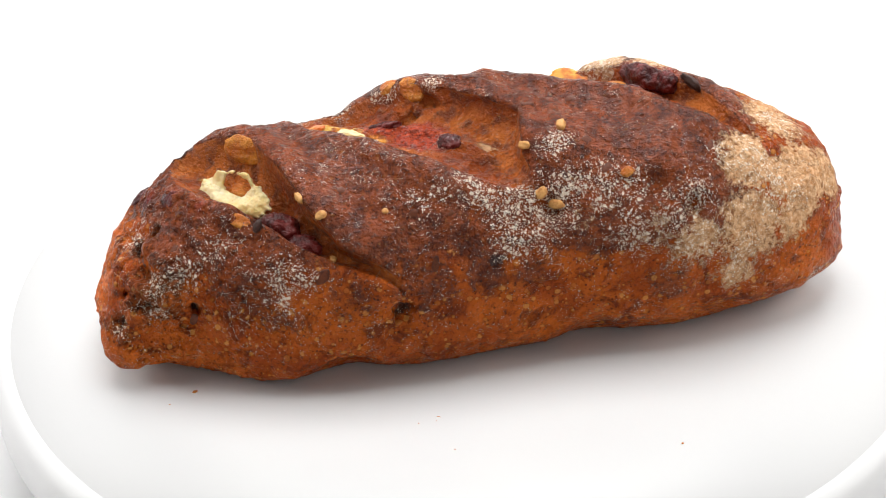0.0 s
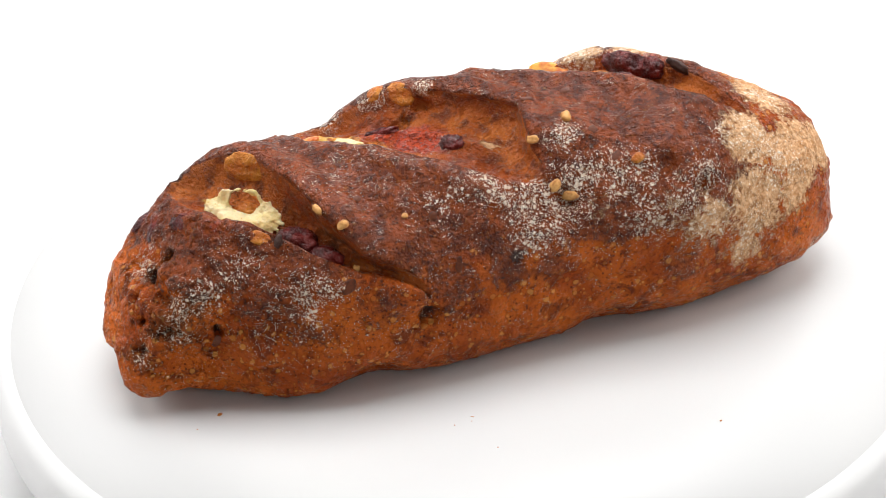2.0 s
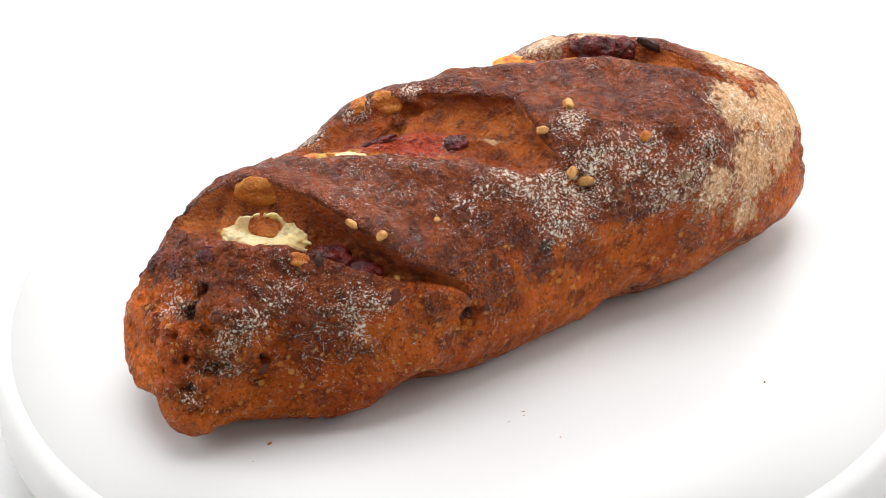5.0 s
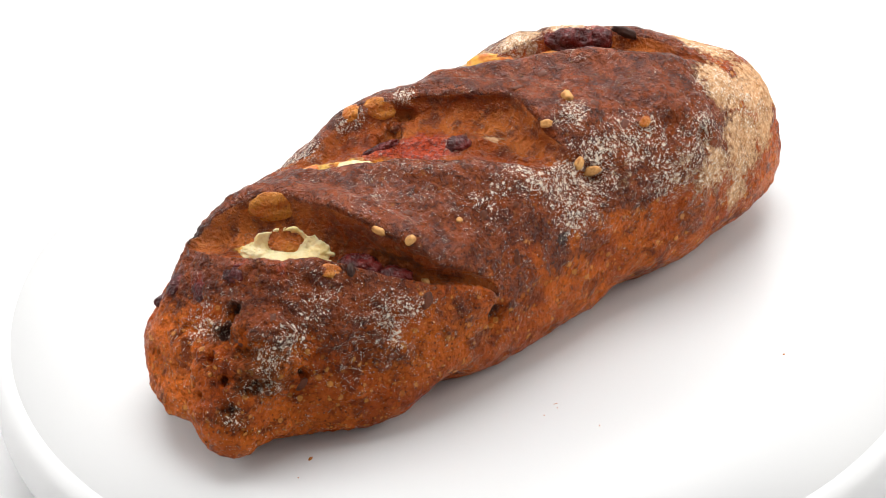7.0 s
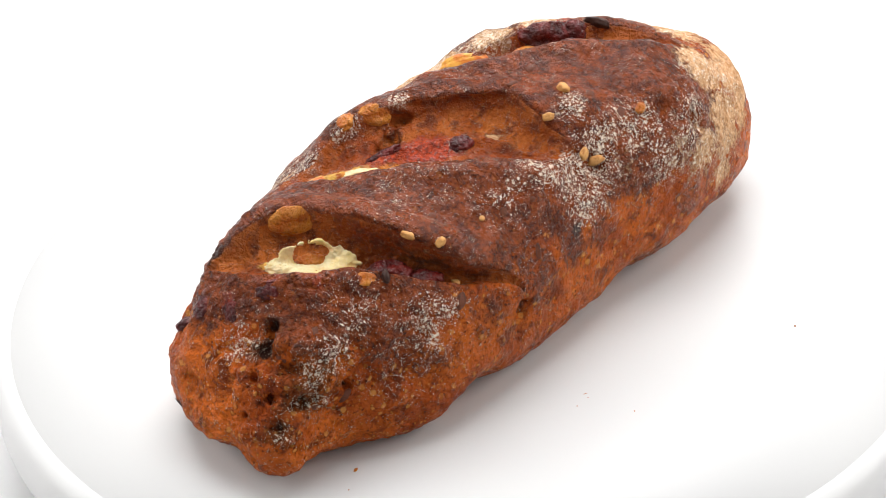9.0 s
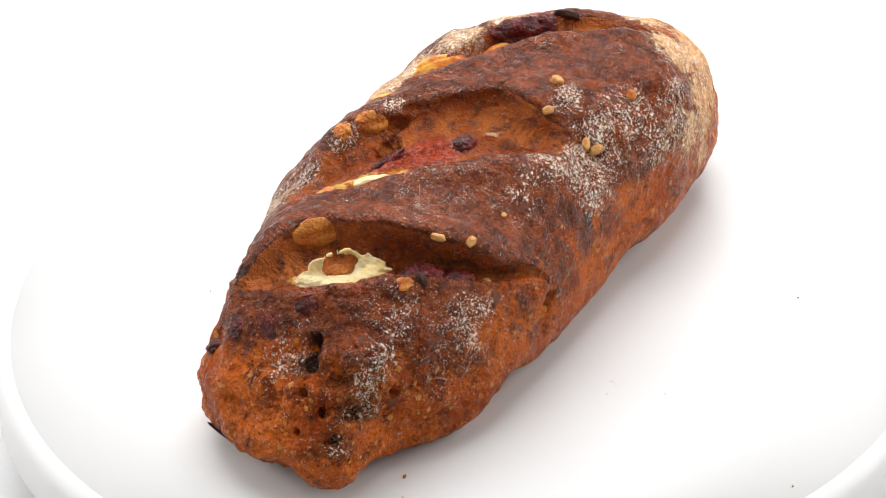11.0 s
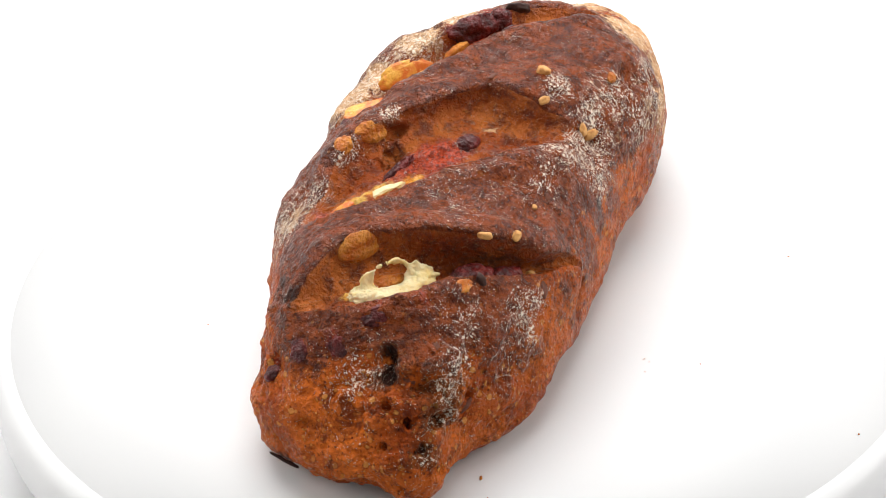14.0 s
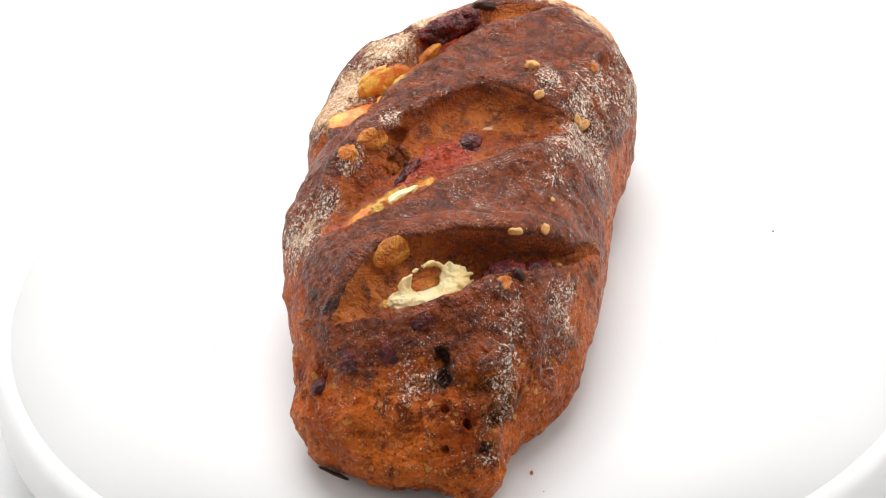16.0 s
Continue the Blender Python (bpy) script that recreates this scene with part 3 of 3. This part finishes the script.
def finish_loaf():
    """The crust mesh with its marks, under the loaf's Empty."""
    p = POINTS
    n = NS * NT
    idx = np.arange(n).reshape(NS, NT)
    nxt = np.roll(idx, -1, 1)
    quads = np.stack([idx[:-1], nxt[:-1], nxt[1:], idx[1:]], -1).reshape(-1, 4)
    verts = np.concatenate([p.reshape(-1, 3), [p[0].mean(0), p[-1].mean(0)]])
    faces = quads.tolist()
    for k in range(NT):
        faces.append((n, int(nxt[0, k]), int(idx[0, k])))
        faces.append((n + 1, int(idx[-1, k]), int(nxt[-1, k])))
    me = smooth_mesh("crust", verts.tolist(), faces)
    bm = bmesh.new()
    bm.from_mesh(me)
    bmesh.ops.recalc_face_normals(bm, faces=bm.faces)
    bm.to_mesh(me)
    bm.free()
    for key, val in MARK.items():
        a = me.attributes.new(key, "FLOAT", "POINT")
        a.data.foreach_set("value", np.concatenate([val.ravel(), [0.0, 0.0]]).astype(np.float32))
    return me


LOAF = tagged(new("bread_loaf"), "crusty brown fruit and nut loaf dusted with flour, slashed three times", "bread")
part("crust", finish_loaf(), CRUST, LOAF)


# ---- fruit, nuts, cheese and seeds baked into it ----
def lump_mesh(name, a, b, c, rough, grain, seed, cleft=0.0, detail=3):
    """A wrinkled ovoid with half axes in mm."""
    bm = bmesh.new()
    bmesh.ops.create_icosphere(bm, subdivisions=detail, radius=1.0)
    off = Vector((seed * 3.1, seed * 1.7, seed * 2.3))
    for v in bm.verts:
        d = v.co.normalized()
        k = 1 + rough * noise.fractal(d * grain + off, 0.8, 2.0, 4)
        if cleft:
            k *= 1 - cleft * math.exp(-(d.y / 0.16) ** 2) * max(d.z, 0.0)
        v.co = Vector((d.x * a * k, d.y * b * k, d.z * c * k)) / 1000
    for f in bm.faces:
        f.smooth = True
    me = bpy.data.meshes.new(name)
    bm.to_mesh(me)
    bm.free()
    return me


def on_crust(x, y, z, turn, lift):
    """The pose on the crust nearest to a place, its z axis along the crust's outward direction."""
    q = ((POINTS * 1000 - np.array([x, y, z])) ** 2).sum(2)
    i, j = np.unravel_index(np.argmin(q), q.shape)
    lo, hi = max(i - 3, 0), min(i + 4, NS)
    cols = [(j + k) % NT for k in range(-3, 4)]
    n = Vector(SKIN[lo:hi][:, cols].mean((0, 1))).normalized()
    t = Vector((math.cos(radians(turn)), math.sin(radians(turn)), 0))
    t = (t - n * t.dot(n)).normalized()
    s = n.cross(t)
    m = Matrix((t, s, n)).transposed().to_4x4()
    m.translation = Vector(POINTS[i, j]) + n * lift / 1000
    return m


COUNT = 0


def bit(name, material, x, y, z, a, b, c, turn=0.0, lift=0.0, rough=0.2, grain=1.6, cleft=0.0, detail=3, label=""):
    global COUNT
    COUNT += 1
    return part(name, lump_mesh(name, a, b, c, rough, grain, COUNT, cleft, detail), material, LOAF, label, on_crust(x, y, z, turn, lift))


def berries():
    for x, y, z, a, b, c, turn, lift in ((-62, -27, 51, 7.0, 5.4, 4.8, -45, 1.8), (-56, -34, 49, 5.8, 4.8, 4.2, -30, 1.4), (-65, -22, 52, 4.8, 3.8, 3.2, -60, 1.2),
                                         (-98, -9, 56, 5.5, 3.4, 2.4, -35, -1.5), (-106, 1, 48, 5.0, 3.4, 2.2, 60, -1.4), (-107, 14, 45, 4.5, 3.2, 2.0, 20, -1.0)):
        bit("cranberry", BERRY, x, y, z, a, b, c, turn, lift, 0.24, 1.5, 0.0, 4, "dark red dried cranberry with glossy wrinkles")
    for x, y, z, a, b, c, turn, lift in ((-106, 25, 36, 3.8, 3.0, 2.4, 10, -0.4), (-24, 12, 61, 6.5, 2.2, 1.6, -40, 0.2), (-4, -4, 62, 4.2, 3.2, 2.0, -20, 0.0),
                                         (66, 20, 66, 9.0, 5.0, 4.2, -35, 1.2), (63, 6, 71, 5.0, 3.6, 3.0, -20, -0.5), (71, 11, 68, 4.5, 4.0, 3.2, -30, 0.5), (4, 47, 57, 4.0, 3.4, 2.6, 0, 0.2)):
        bit("cranberry", BERRY, x, y, z, a, b, c, turn, lift, 0.24, 1.5, 0.0, 4, "dark red dried cranberry with glossy wrinkles")


def nuts():
    for x, y, z, a, b, c, turn, lift in ((-72, 6, 62, 7.6, 5.2, 1.7, -40, -0.2), (-76, -30, 58, 6.5, 2.2, 1.0, -42, -0.45), (-14, 26, 67, 5.4, 4.2, 2.0, -30, -1.0),
                                         (-20, 34, 66, 4.0, 3.4, 2.0, -10, -1.2), (-75, -4, 55, 5.0, 2.6, 2.4, -45, -0.6), (49, -36, 64, 2.2, 1.7, 1.4, 20, 0.6), (56, 24, 63, 5.0, 3.0, 2.0, -30, 0.0)):
        bit("walnut", NUT, x, y, z, a, b, c, turn, lift, 0.2, 1.15, 0.15, 4, "roasted orange-brown walnut piece")


def cheese_patch(a, b, hole_a, hole_b, thick, seed):
    """A melted patch of cheese with a torn rim round a burst bubble; half axes in mm."""
    step = 0.34
    nu, nv = int(1.3 * a / step), int(1.4 * b / step)
    bm = bmesh.new()
    grid, keep = {}, {}
    for i in range(-nu, nu + 1):
        for j in range(-nv, nv + 1):
            u, v = i * step, j * step
            rag = noise.fractal(Vector((u * 0.22, v * 0.30, seed)), 0.9, 2.0, 3)
            tear = noise.fractal(Vector((u * 0.35, v * 0.45, seed + 9)), 0.9, 2.0, 3)
            lump = noise.fractal(Vector((u * 0.30, v * 0.30, seed + 4)), 0.9, 2.0, 5)
            rim = 1 - math.hypot(u / a, v / b) + 0.15 * rag
            gap = math.hypot((u + 1.0) / hole_a, (v - 0.5 * b) / hole_b) - 1 + 0.32 * tear
            inside = min(rim * 2.2, gap * 0.8)
            keep[i, j] = inside > 0
            z = thick * math.sqrt(max(min(inside, 1.0), 0.0)) * (1 - 0.4 * v / b) + 0.7 * lump + 0.09 * v * max(v, 0.0)
            grid[i, j] = bm.verts.new((u / 1000, v / 1000, z / 1000))
    for i in range(-nu, nu):
        for j in range(-nv, nv):
            corner = ((i, j), (i + 1, j), (i + 1, j + 1), (i, j + 1))
            if all(keep[c] for c in corner):
                bm.faces.new([grid[c] for c in corner]).smooth = True
    bmesh.ops.delete(bm, geom=[v for v in bm.verts if not v.link_faces], context="VERTS")
    bmesh.ops.solidify(bm, geom=bm.faces[:], thickness=0.0012)
    bmesh.ops.recalc_face_normals(bm, faces=bm.faces)
    me = bpy.data.meshes.new("cheese")
    bm.to_mesh(me)
    bm.free()
    return me


def cheese():
    along = Vector((0.7, -0.7, 0.0)).normalized()
    face = Vector((-0.42, -0.42, 0.80)).normalized()
    seat = Matrix((along, face.cross(along), face)).transposed().to_4x4()
    seat.translation = Vector((-0.0762, -0.0060, 0.0520))
    part("cheese", cheese_patch(14.5, 7.0, 5.6, 2.8, 2.6, 3.0), CHEESE, LOAF, "pale yellow melted cheese round a burst bubble", seat)
    for x, y, z, a, b, c, turn, lift in ((-84, 2, 52, 4.5, 3.4, 2.6, -50, 0.4), (-36, 13, 60, 7.0, 1.8, 1.4, -43, -0.7)):
        bit("cheese", CHEESE, x, y, z, a, b, c, turn, lift, 0.22, 2.2, 0.0, 5, "pale yellow melted cheese")
    for x, y, z, a, b, c, turn, lift in ((-49, 26, 58, 5.5, 2.8, 1.6, -43, -0.9), (27, 43, 54, 11.0, 5.0, 1.4, -42, -0.5), (42, 35, 58, 10.5, 5.2, 1.4, -40, -0.5)):
        bit("cheese", TOASTED, x, y, z, a, b, c, turn, lift, 0.14, 1.3, 0.0, 5, "browned orange-yellow melted cheese")


def grains():
    for x, y, z, a, b, c, turn, lift in ((30, -19, 72, 2.7, 1.7, 1.5, 80, 0.9), (18, -23, 70, 2.0, 1.5, 1.5, -30, 0.7), (-57, -29, 63, 2.6, 1.3, 1.1, 65, 0.6), (-50, -36, 60, 1.9, 1.4, 1.2, 15, 0.6),
                                         (25, -37, 55, 2.8, 1.7, 1.4, 20, 0.9), (21, -34, 59, 2.2, 1.7, 1.2, 70, 0.4), (-48, -40, 46, 1.5, 1.1, 0.9, 80, 0.4), (-30, -36, 59, 1.1, 0.9, 0.7, 0, 0.3)):
        bit("grain", GRAIN, x, y, z, a, b, c, turn, lift, 0.28, 1.3, 0.2, 3, "pale toasted cracked grain")


def flat_seeds():
    for x, y, z, a, b, turn in ((-16, -47, 44, 3.4, 1.7, 80), (-52, -47, 44, 3.6, 1.9, 60), (-106, -34, 27, 3.0, 1.6, 80), (-98, -27, 48, 2.6, 1.7, 30), (78, -28, 66, 2.7, 1.3, 75), (-9, -39, 57, 1.5, 1.2, 0),
                                (-21, -37, 58, 1.9, 1.5, 40), (37, 2, 71, 2.1, 1.6, 10), (22, -4, 73, 2.2, 1.0, -15)):
        bit("flax_seed", FLAX, x, y, z, a, b, 0.75, turn, -0.4, 0.22, 1.2, 0.0, 3, "flat brown seed sunk in the crust")
    for x, y, z, a, b, turn in ((38, -23, 69, 2.2, 1.8, 0), (43, -33, 64, 2.6, 2.0, 30), (-95, -36, 25, 3.2, 1.6, 70), (-98, -35, 36, 3.0, 1.6, 60), (-43, -27, 63, 1.8, 1.4, 0), (-110, -11, 38, 2.8, 1.6, -20),
                                (-107, -22, 41, 2.2, 1.1, 80), (20, 8, 71, 2.0, 0.9, -30)):
        bit("flax_seed", FLAX, x, y, z, a, b, 0.75, turn, -0.4, 0.22, 1.2, 0.0, 3, "flat brown seed sunk in the crust")


def scorched_flakes():
    for x, y, z, a, b, c, turn in ((79, 8, 70, 4.5, 1.6, 2.2, -60), (-71, -33, 57, 2.4, 1.2, 1.8, 60), (-114, 21, 4, 5.0, 1.2, 0.7, 110)):
        bit("burnt_flake", CHAR, x, y, z, a, b, c, turn, 0.3, 0.3, 1.6, 0.0, 3, "blackened flake of crust")


berries()
nuts()
cheese()
grains()
flat_seeds()
scorched_flakes()


# ---- crumbs on the platter ----
def crumb(x, y, a, b, c, turn):
    me = lump_mesh("bread_crumb", 0.8 * a, 0.8 * b, 0.8 * c, 0.35, 1.8, 40 + x, 0.0, 3)
    me.materials.append(NUT)
    ob = tagged(new("bread_crumb", me), "tiny brown bread crumb lying on the white platter", "crumb", "crumbs on the platter")
    start = pose(x / 1000, y / 1000, c * 0.62 / 1000, 0, 0, turn)
    ob.matrix_basis = start
    MOVING.append((ob, start))


for x, y, a, b, c, turn in ((-91.3, -50.7, 1.10, 0.60, 0.50, 20), (65.0, -91.2, 0.45, 0.40, 0.30, 0), (-52.5, 72.8, 0.40, 0.25, 0.25, 0), (-99.2, -57.0, 0.30, 0.25, 0.20, 0), (-22.2, -149.3, 0.45, 0.35, 0.30, 0), (-11.6, -70.7, 0.90, 0.12, 0.12, -20), (-18.1, -73.9, 0.30, 0.20, 0.20, 0), (-6.8, -88.7, 0.30, 0.25, 0.20, 0), (-12.4, -72.9, 0.30, 0.15, 0.15, 0)):
    crumb(x, y, a, b, c, turn)
MOVING.append((LOAF, pose(0, 0, 0, 0, 0, LOAF_TURN)))


# ---- the turning ----
def motions():
    times = [0.5 * k for k in range(33)]
    for thing, start in MOVING:
        walk(thing, [(t, pose(0, 0, 0, 0, 0, SPIN * t) @ start) for t in times])


motions()
